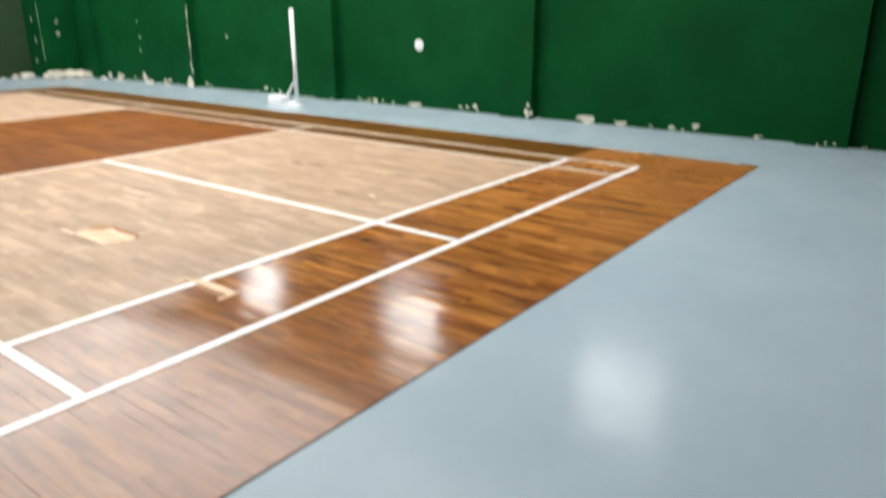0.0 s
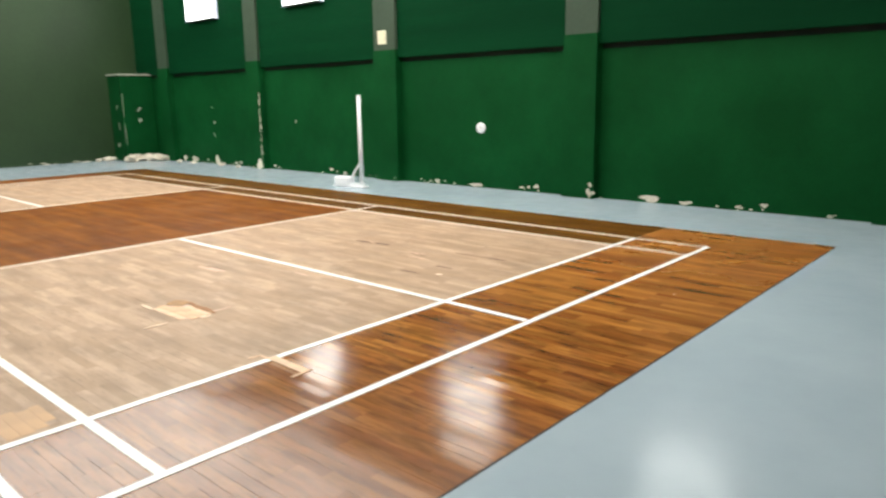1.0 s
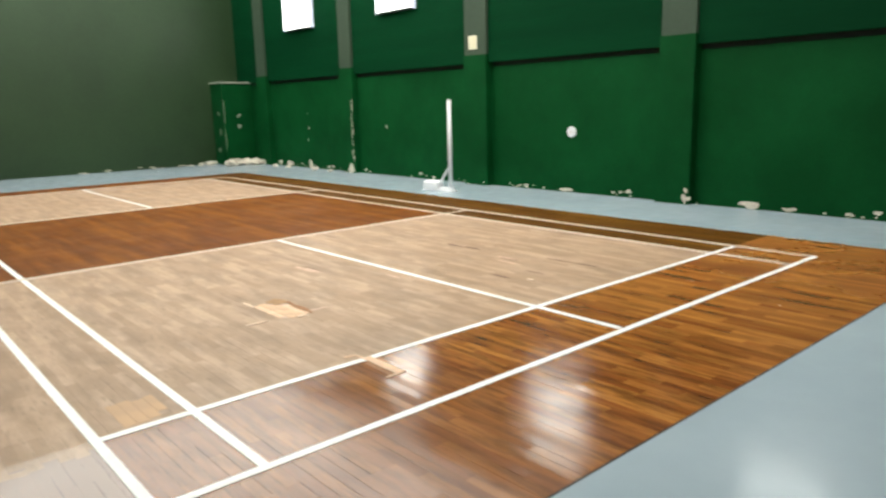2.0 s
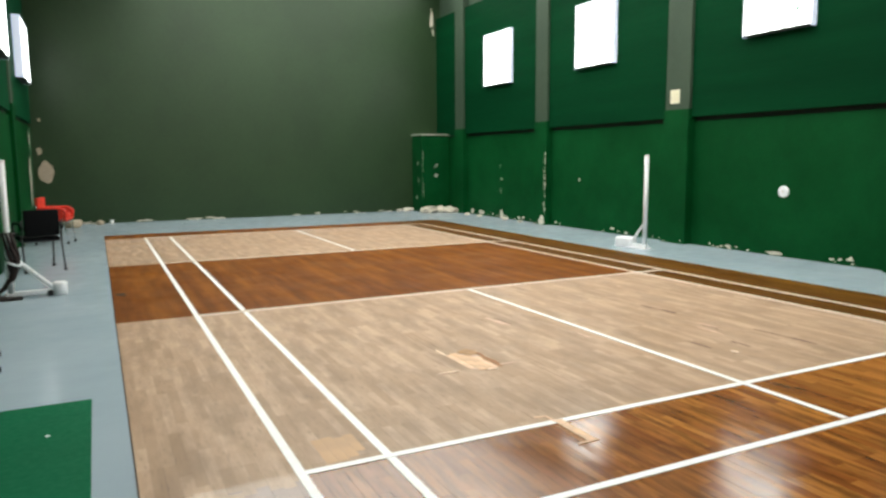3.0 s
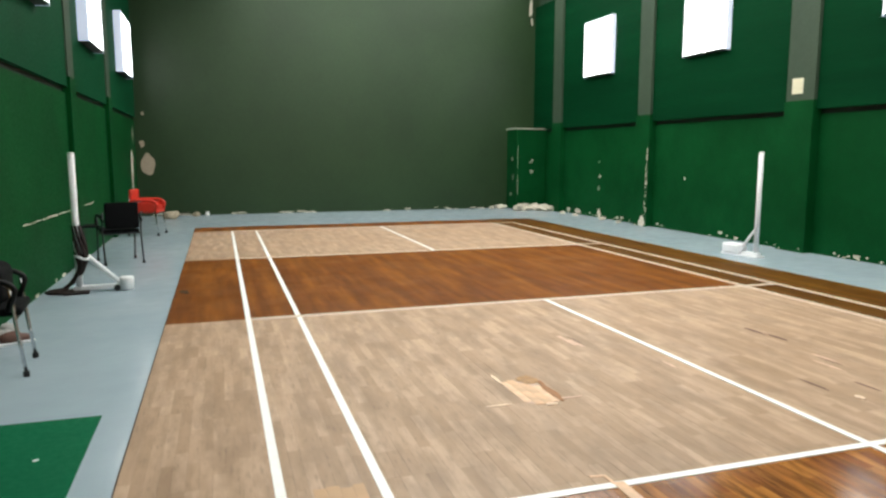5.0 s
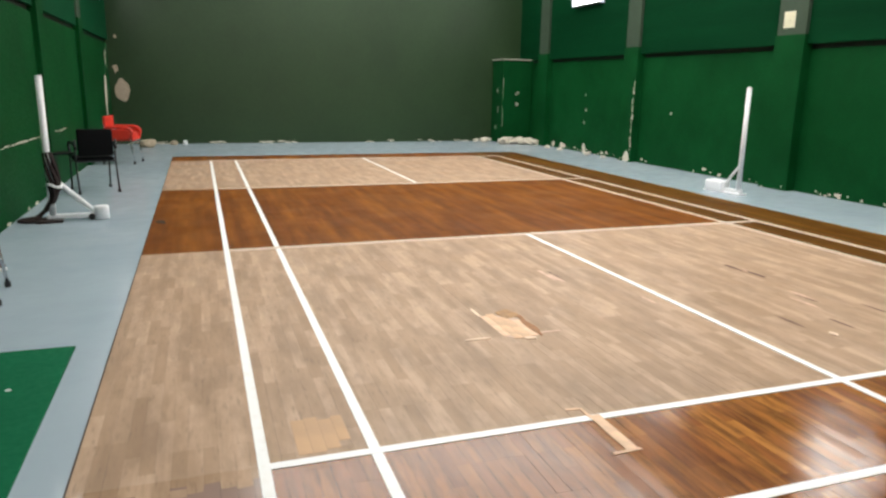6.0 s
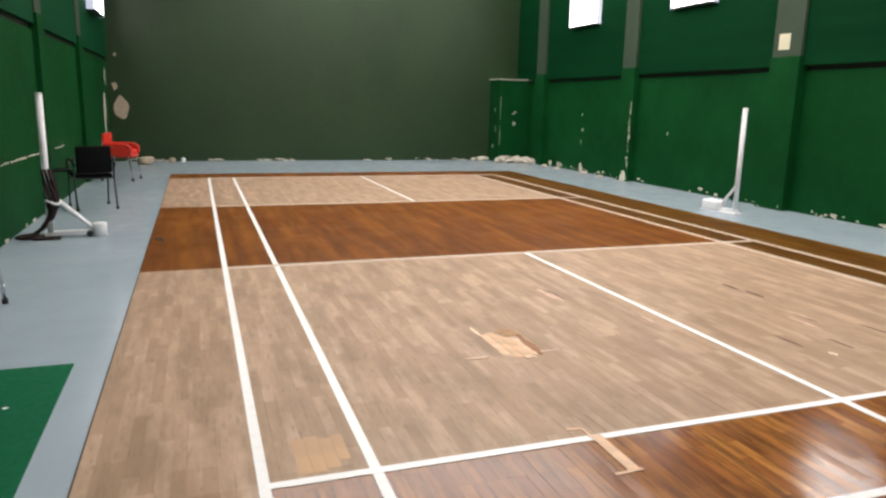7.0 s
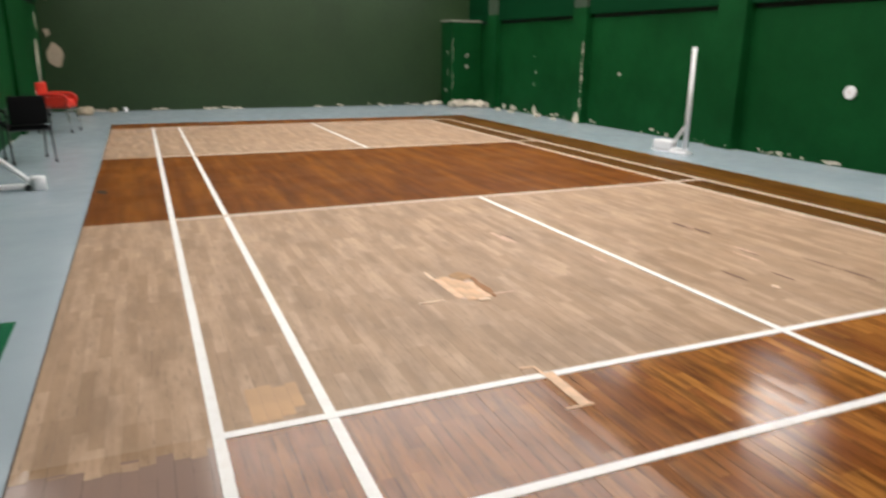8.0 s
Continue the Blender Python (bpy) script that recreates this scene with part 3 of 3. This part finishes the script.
# net bundled round the foot of the post by the wall
random.seed(4)
net = thing("badminton_net", "dark brown badminton net gathered and hung on the post", "net", pose(-1.715, 6.62, 0, 0, 0, 0))
spine = bend([(0.0, 0, 0.74), (0.03, 0, 0.56), (0.045, 0, 0.4), (0.03, 0, 0.25), (-0.05, 0, 0.12), (-0.17, 0, 0.03)], 3)
for k in range(8):
    a = k * 2 * math.pi / 8
    pts, radii = [], []
    for j, p in enumerate(spine):
        t = j / (len(spine) - 1)
        spread = 0.038 + 0.022 * math.sin(math.pi * min(1, t * 1.8)) - 0.02 * t
        b = a + 1.1 * t + 0.3 * math.sin(5 * t + k)
        pts.append((p.x + spread * math.cos(b), p.y + spread * math.sin(b), max(p.z + 0.008 * random.random(), 0.016)))
        radii.append(0.01 + 0.014 * math.sin(math.pi * min(1, 0.08 + t)))
    part("net_fold", tube(pts, radii, 7), NETM, net, "", True)
part("net_tape", tube([(0.045 + 0.072 * math.cos(a), 0.072 * math.sin(a), 0.39 + 0.02 * math.sin(2 * a)) for a in [k * math.pi / 8 for k in range(17)]], 0.014, 8), WHITE, net, "white net tape")
for k in range(7):   # loose end heaped on the floor
    a = k * 0.9
    part("net_fold", tube(bend([(-0.12, 0.02 * math.sin(a), 0.05), (-0.2 + 0.05 * math.cos(a), 0.08 * math.sin(a), 0.025), (-0.24 + 0.12 * math.cos(a + 0.7), 0.1 * math.sin(a + 0.7), 0.014), (-0.16 + 0.12 * math.cos(a + 1.5), 0.12 * math.sin(a + 1.5), 0.014)], 3), 0.016, 7), NETM, net, "", True)


# ---- chairs ----
def chair(m, cloth, label, frame_mat, arms=True, group="visitor chairs"):
    """Facing +x from its back at -x; origin on the floor under the seat."""
    c = thing("visitor_chair", label, "chair", m, group)
    part("seat", rbox(-0.22, 0.24, -0.23, 0.23, 0.42, 0.48, 0.022, 3), cloth, c, "", True)
    part("backrest", rbox(-0.03, 0.03, -0.22, 0.22, 0.5, 0.86, 0.02, 3, pose(-0.25, 0, 0, 0, 0, 0) @ Matrix.Shear("XY", 4, (0, 0)) ), cloth, c, "", True)
    for y in (-0.25, 0.25):
        front = part("front_leg", tube(bend([(0.24, y, 0.03), (0.2, y, 0.36), (0.18, y, 0.64)]), 0.0125, 8), frame_mat, c, "", True)
        back = part("back_leg", tube(bend([(-0.3, y, 0.03), (-0.2, y, 0.43), (-0.27, y, 0.72)]), 0.0125, 8), frame_mat, c, "", True)
        for x, leg in ((0.24, front), (-0.3, back)):
            part("foot_cap", tube([(x, y, -0.004), (x, y, 0.035)], 0.021, 10), RUBBER, leg, "black rubber foot cap")
        if arms:
            part("armrest", tube(bend([(0.16, y, 0.46), (0.22, y, 0.62), (0.14, y, 0.67), (-0.2, y, 0.66), (-0.27, y, 0.6)]), 0.02, 8), BLACKP, c, "black plastic armrest", True)
    part("seat_rail", tube([(0.2, -0.25, 0.4), (0.2, 0.25, 0.4)], 0.011, 8), frame_mat, c)
    part("seat_rail", tube([(-0.2, -0.25, 0.42), (-0.2, 0.25, 0.42)], 0.011, 8), frame_mat, c)
    return c


chair(pose(-1.78, 3.65, 0, 0, 0, 6), BLACKF, "black padded visitor chair on thin steel legs by the wall", CHROME)
turned = chair(pose(-1.58, 8.95, 0, 0, 0, 108), BLACKF, "black padded tablet-arm chair turned towards the wall", simple("dark_steel_tube", (0.05, 0.05, 0.055), 0.4, 0.6))
part("tablet", rbox(-0.08, 0.26, 0.24, 0.52, 0.51, 0.535, 0.01), BLACKP, turned, "black folding writing tablet")
red = chair(pose(-1.5, 12.55, 0, 0, 0, -12), RED, "red moulded armchair on thin steel legs near the far corner", CHROME, False)
for y in (-0.25, 0.25):
    part("armrest", tube(bend([(0.2, y, 0.46), (0.24, y, 0.6), (0.14, y, 0.66), (-0.22, y, 0.66), (-0.27, y, 0.6)]), 0.028, 8), RED, red, "red armrest", True)
    part("side_panel", rbox(-0.22, 0.2, y - 0.012, y + 0.012, 0.45, 0.62, 0.01), RED, red)
part("cushion", rbox(-0.2, 0.22, -0.2, 0.2, 0.47, 0.56, 0.03, 3), RED, red, "", True)

# bag on the chair with a drinks bottle in its side pocket
bag = thing("sports_bag", "bulging black sports bag lying on the padded chair", "bag", pose(-1.83, 3.56, 0.48))
part("bag_body", rbox(-0.24, 0.19, -0.1, 0.3, 0.0, 0.29, 0.08, 4), BLACKF, bag, "", True)
part("side_pocket", rbox(-0.17, 0.14, -0.16, -0.06, 0.0, 0.15, 0.03, 3), BLACKF, bag, "", True)
part("zip", tube([(-0.14, 0.09, 0.292), (0.1, 0.09, 0.292)], 0.006, 6), BLACKP, bag)
part("handle", tube(bend([(-0.1, 0.02, 0.27), (-0.08, 0.02, 0.36), (0.08, 0.02, 0.36), (0.1, 0.02, 0.27)]), 0.012, 8), BLACKP, bag, "", True)
bottle = thing("drinks_bottle", "yellow plastic drinks bottle with an orange cap in the bag pocket", "bottle", pose(-1.69, 3.36, 0.48, -4, -9, 0) @ Matrix.Scale(1.12, 4))
part("bottle_body", tube([(0, 0, 0), (0, 0, 0.012), (0, 0, 0.09), (0, 0, 0.105), (0, 0, 0.12), (0, 0, 0.19), (0, 0, 0.215)], [0.03, 0.036, 0.037, 0.033, 0.037, 0.036, 0.022], 16), YELLOW, bottle, "", True)
part("bottle_cap", tube([(0, 0, 0.213), (0, 0, 0.22), (0, 0, 0.262), (0, 0, 0.268)], [0.028, 0.031, 0.03, 0.022], 16), ORANGE, bottle, "orange screw cap", True)


def shoe(m, mat, label):
    sh = thing("shoe", label, "shoe", m, "shoes under the chair")
    bm = lump((0.27, 0.1, 0.12), 5, 3, 0.1)
    for v in bm.verts:
        if v.co.x > 0.02:
            v.co.z *= 0.72
    part("upper", bm, mat, sh, "", True)
    part("sole", rbox(-0.135, 0.135, -0.048, 0.048, -0.004, 0.02, 0.01), WHITE, sh)


shoe(pose(-1.9, 4.5, 0, 0, 0, 15), SHOE, "worn white sports shoe under the chair")
shoe(pose(-1.82, 4.42, 0, 0, 0, 30), BROWN, "dark brown sports shoe under the chair")
solid("plastic_bag", lump((0.15, 0.15, 0.12), 8, 3, 0.5), SHOE, "crumpled white plastic bag under the chair", "bag", m=pose(-1.93, 4.68, -0.004), smooth=True)

# mat
bm = rbox(-1.95, -0.9, -1.4, 2.44, -0.004, 0.006, 0.003, 1)
solid("floor_mat", bm, MATM, "flat bright green rubber mat on the grey floor", "mat")
solid("paper_scrap", rbox(-0.012, 0.014, -0.01, 0.01, 0, 0.003, 0.001, 1), WHITE, "tiny white scrap lying on the mat", "scrap", m=pose(-1.12, 1.86, 0.006, 0, 0, 20))


# ---- fittings on the walls ----
def fitting(name, m, w, h, d, material, label, category, rim=None):
    t = thing(name, label, category, m)
    part("back_box", rbox(-w / 2, w / 2, 0, d, -h / 2, h / 2, 0.008), rim or material, t)
    cover = part("cover", rbox(-w * 0.4, w * 0.4, -0.008, 0.004, -h * 0.38, h * 0.42, 0.004), material, t)
    part("knob", tube([(0, -0.02, 0), (0, -0.004, 0)], 0.02, 10), material, cover)


fitting("switch_box", pose(XR - 0.1 - 0.03 + 0.055, 7.03, 2.57, 0, 0, -90), 0.28, 0.3, 0.055, CREAM, "cream switch box on the grey-green pilaster", "switch box", simple("brown_box_rim", (0.12, 0.09, 0.045), 0.6))
fitting("wall_socket", pose(XL + 0.02, 4.75, 1.3, 0, 0, 90), 0.08, 0.12, 0.03, WHITE, "white wall socket on the green wall", "socket")
plate = thing("junction_cover", "round white cover plate on the green wall", "cover plate", pose(XR + 0.05, 4.84, 0.99))
disc = part("plate", tube([(0.0, 0, 0), (-0.02, 0, 0), (-0.028, 0, 0)], [0.088, 0.088, 0.075], 20), WHITE, plate)
part("screw", tube([(-0.027, 0, 0), (-0.032, 0, 0)], 0.015, 8), PLASTER, disc)


# ---- flaking paint and rubble ----
def on_right(d=0.0):
    return lambda u, v, h: (XR + 0.05 - d - h, u, max(v, -0.003))


def on_left(d=0.0):
    return lambda u, v, h: (XL - 0.05 + d + h, u, max(v, -0.003))


def on_far(u, v, h):
    return (u, YF - h, max(v, -0.003))


random.seed(11)
bm = bmesh.new()
for k in range(150):   # along the foot of the right wall, in clusters
    y = random.uniform(-4, 16)
    d = 0.15 if any(a <= y <= b for a, b in PIL_R) else 0.0
    big = random.random() ** 3
    if noise.noise(Vector((y * 1.1, 3.3, 0))) > -0.05:
        blob(bm, on_right(d), y, random.uniform(0.0, 0.05) + big * 0.05, 0.012 + 0.05 * big, 0.008 + 0.02 * big, k * 0.37)
for k in range(26):    # up the arris of one pilaster
    z = random.uniform(0.05, 1.75)
    blob(bm, on_right(0.15), 10.97 + 0.05 * random.random(), z, 0.008 + 0.012 * random.random(), 0.012 + 0.04 * random.random() ** 2, k * 0.71 + 5)
for y, z, a, b in ((9.9, 1.05, 0.025, 0.03), (13.2, 1.35, 0.012, 0.02), (13.15, 1.0, 0.02, 0.03), (13.2, 0.7, 0.012, 0.04), (13.15, 0.1, 0.08, 0.08), (11.1, 0.08, 0.09, 0.1), (2.7, 0.08, 0.03, 0.06), (2.68, 0.2, 0.02, 0.03), (1.8, 0.05, 0.12, 0.045), (1.3, 0.03, 0.08, 0.03), (5.0, 0.03, 0.16, 0.03), (14.2, 0.08, 0.14, 0.05), (14.7, 0.08, 0.08, 0.06)):
    blob(bm, on_right(0.15 if any(p <= y <= q for p, q in PIL_R) else 0.0), y, z, a, b, y * 1.3)
solid("flaking_paint", bm, PLASTER, "patches of bare white plaster where green paint flaked", "flaking paint", "stuff")

bm = bmesh.new()
for k in range(70):    # foot of the end wall
    x = random.uniform(-1.9, 7.7)
    big = random.random() ** 3
    if noise.noise(Vector((x * 1.3, 9.1, 0))) > -0.1:
        blob(bm, on_far, x, random.uniform(0, 0.05), 0.05 + 0.12 * big, 0.008 + 0.014 * big, k * 0.53)
blob(bm, on_far, 8.35, 5.6, 0.05, 0.22, 1.1)
blob(bm, on_far, 8.4, 5.2, 0.03, 0.12, 1.6)
solid("flaking_paint", bm, PLASTER, "flaked foot of the end wall", "flaking paint", "stuff")
bm = bmesh.new()
blob(bm, on_far, -1.83, 1.27, 0.15, 0.25, 2.2, 0.004, 22, 0.3)
blob(bm, on_far, -1.95, 1.78, 0.06, 0.1, 4.1)
blob(bm, on_far, -1.9, 2.5, 0.03, 0.05, 6.1)
solid("flaking_paint", bm, BROWNP, "bare brown plaster patches on the end wall", "flaking paint", "stuff")

bm = bmesh.new()
for k in range(24):    # foot of the left wall
    y = random.uniform(-1, 16)
    big = random.random() ** 3
    d = 0.07 if any(a <= y <= b for a, b in PIL_L) else 0.0
    blob(bm, on_left(d), y, random.uniform(0, 0.03), 0.025 + 0.08 * big, 0.01 + 0.03 * big, k * 0.9)
blob(bm, on_left(), 15.9, 1.15, 0.16, 0.45, 3.4, 0.003, 16)
blob(bm, on_left(), 16.3, 2.0, 0.08, 0.2, 3.9)
solid("flaking_paint", bm, PLASTER, "bare plaster patches on the left wall by the corner", "flaking paint", "stuff")

bm = bmesh.new()
for k in range(34):    # broken horizontal scrape behind the post
    y = 6.15 + k * 0.125 + random.uniform(-0.03, 0.03)
    if not 8.66 < y < 9.16 and k not in (6, 13, 17):
        blob(bm, on_left(), y, 0.8 - 0.001 * k + random.uniform(-0.007, 0.007), 0.055 + 0.03 * random.random(), 0.006 + 0.006 * random.random(), k * 1.9 + 2)
solid("wall_scrape", bm, PLASTER, "broken white horizontal scrape along the green wall", "scrape", "stuff")
bm = bmesh.new()
blob(bm, on_left(0.07), 4.9, 1.66, 0.03, 0.03, 3.3)
blob(bm, on_left(0.07), 4.93, 1.7, 0.015, 0.02, 5.3)
solid("rust_spot", bm, simple("rust_red", (0.3, 0.07, 0.03), 0.8), "small rust-red spot on the green wall", "stain", "stuff")

bm = bmesh.new()
stub_front = lambda u, v, h: (u, 16.1 - h, max(v, -0.003))
stub_side = lambda u, v, h: (7.68 - h, u, max(v, -0.003))
for k, (u, v, a, b) in enumerate(((8.12, 1.03, 0.05, 0.055), (8.1, 1.3, 0.035, 0.02), (8.15, 1.35, 0.03, 0.03), (7.71, 1.5, 0.007, 0.3), (7.71, 0.7, 0.006, 0.25))):
    blob(bm, stub_front, u, v, a, b, k + 0.3)
for k, (u, v, a, b) in enumerate(((16.4, 1.4, 0.04, 0.05), (16.35, 0.9, 0.02, 0.1), (16.5, 0.4, 0.06, 0.05))):
    blob(bm, stub_side, u, v, a, b, k + 7.3)
solid("flaking_paint", bm, DUSTY, "chips of bare plaster on the corner stub", "flaking paint", "stuff")

random.seed(23)
for k in range(30):    # lumps of fallen plaster at the far corner
    t = k / 29
    s = 0.08 + 0.17 * random.random() ** 1.5
    solid("rubble_lump", lump((s * 1.8, s * 1.2, s * 0.8), k * 1.31, 2, 1.1), PLASTER, "lump of fallen white plaster on the floor", "rubble", m=pose(7.55 + 0.85 * t + 0.1 * random.random(), 15.95 - 0.25 * random.random() - 0.3 * (t > 0.7), -0.004, 0, 0, random.uniform(0, 360)), group="rubble in the corner")
for k, (x, y, s) in enumerate(((7.4, 16.55, 0.2), (7.15, 16.6, 0.13), (8.25, 14.4, 0.12), (8.3, 13.8, 0.1), (8.35, 12.6, 0.12), (8.3, 11.8, 0.1))):
    solid("rubble_lump", lump((s * 1.6, s, s * 0.7), k * 2.1 + 3, 2, 0.6), PLASTER, "lump of fallen white plaster on the floor", "rubble", m=pose(x, y, -0.004, 0, 0, 40 * k), group="rubble in the corner")
solid("sack", lump((0.36, 0.28, 0.21), 4.4, 3, 0.35), BEIGE, "slumped beige sack beside the red chair", "sack", m=pose(-1.3, 15.9, -0.004, 0, 0, 10), smooth=True)
solid("sack", lump((0.18, 0.16, 0.13), 7.4, 3, 0.35), BEIGE, "small beige sack against the end wall", "sack", m=pose(-0.75, 16.45, -0.004), smooth=True)
solid("paint_tin", tube([(0, 0, 0), (0, 0, 0.015), (0, 0, 0.095), (0, 0, 0.1)], [0.045, 0.05, 0.05, 0.045], 16), WHITE, "small white tin against the end wall", "tin", m=pose(-0.5, 16.5, -0.004), smooth=True)

# ---- strips of the court floor, last ----
random.seed(2)
lengths = {}


def strip_mesh(n, joint):
    if (n, joint) not in lengths:
        bm = bmesh.new()
        box(bm, 0, PW - joint, 0, n * STEP - 0.0006, -0.004, 0)
        lengths[n, joint] = mesh("plank", bm, WOOD_ONE)
    return lengths[n, joint]


cols = int(round((WX1 - WX0) / PW))
total = int((WY1 - WY0) / STEP)
singles, verts, faces = 0, [], []
for i in range(cols):
    x = WX0 + i * PW
    k = 0
    while k < total:
        n = random.choice((2, 2, 3, 3, 4)) if k else random.choice((1, 2, 3, 4))
        n = min(n, total - k)
        if total - k - n < 2:
            n = total - k
        y = WY0 + k * STEP
        joint = random.choice((0.0002, 0.0002, 0.0004, 0.0016 if y < 0.6 else 0.0008)) if y < 4.5 else 0.0
        if 0.85 < k * STEP + n * STEP < 2.6 and -0.1 < x < 4.4 and singles < 298:
            ob = new("plank", strip_mesh(n, joint))
            ob.parent = court
            lean = random.uniform(-0.7, 0.7)
            ob.matrix_basis = pose(x, y, PW / 2 * math.sin(radians(lean)) - 0.0004, 0, lean, 0)
            singles += 1
        else:
            a, b, dz = len(verts), (x, x + PW - joint, y, y + n * STEP - (0.0005 if y < 4.5 else 0.0)), random.uniform(-0.0006, 0.0006) if y < 4.5 else 0.0
            verts += [(b[p], b[q], -0.004 if low else dz * (2 * p - 1) - 0.0004) for low in (True, False) for p, q in ((0, 2), (1, 2), (1, 3), (0, 3))]
            faces += [[a + j for j in f] for f in ((4, 5, 6, 7), (0, 1, 5, 4), (1, 2, 6, 5), (2, 3, 7, 6), (3, 0, 4, 7))]
        k += n
me = bpy.data.meshes.new("planks")
me.from_pydata(verts, [], faces)
me.materials.append(WOOD)
ob = new("planks", me)
ob.parent = court
tagged(ob, "", "", "", "stuff")
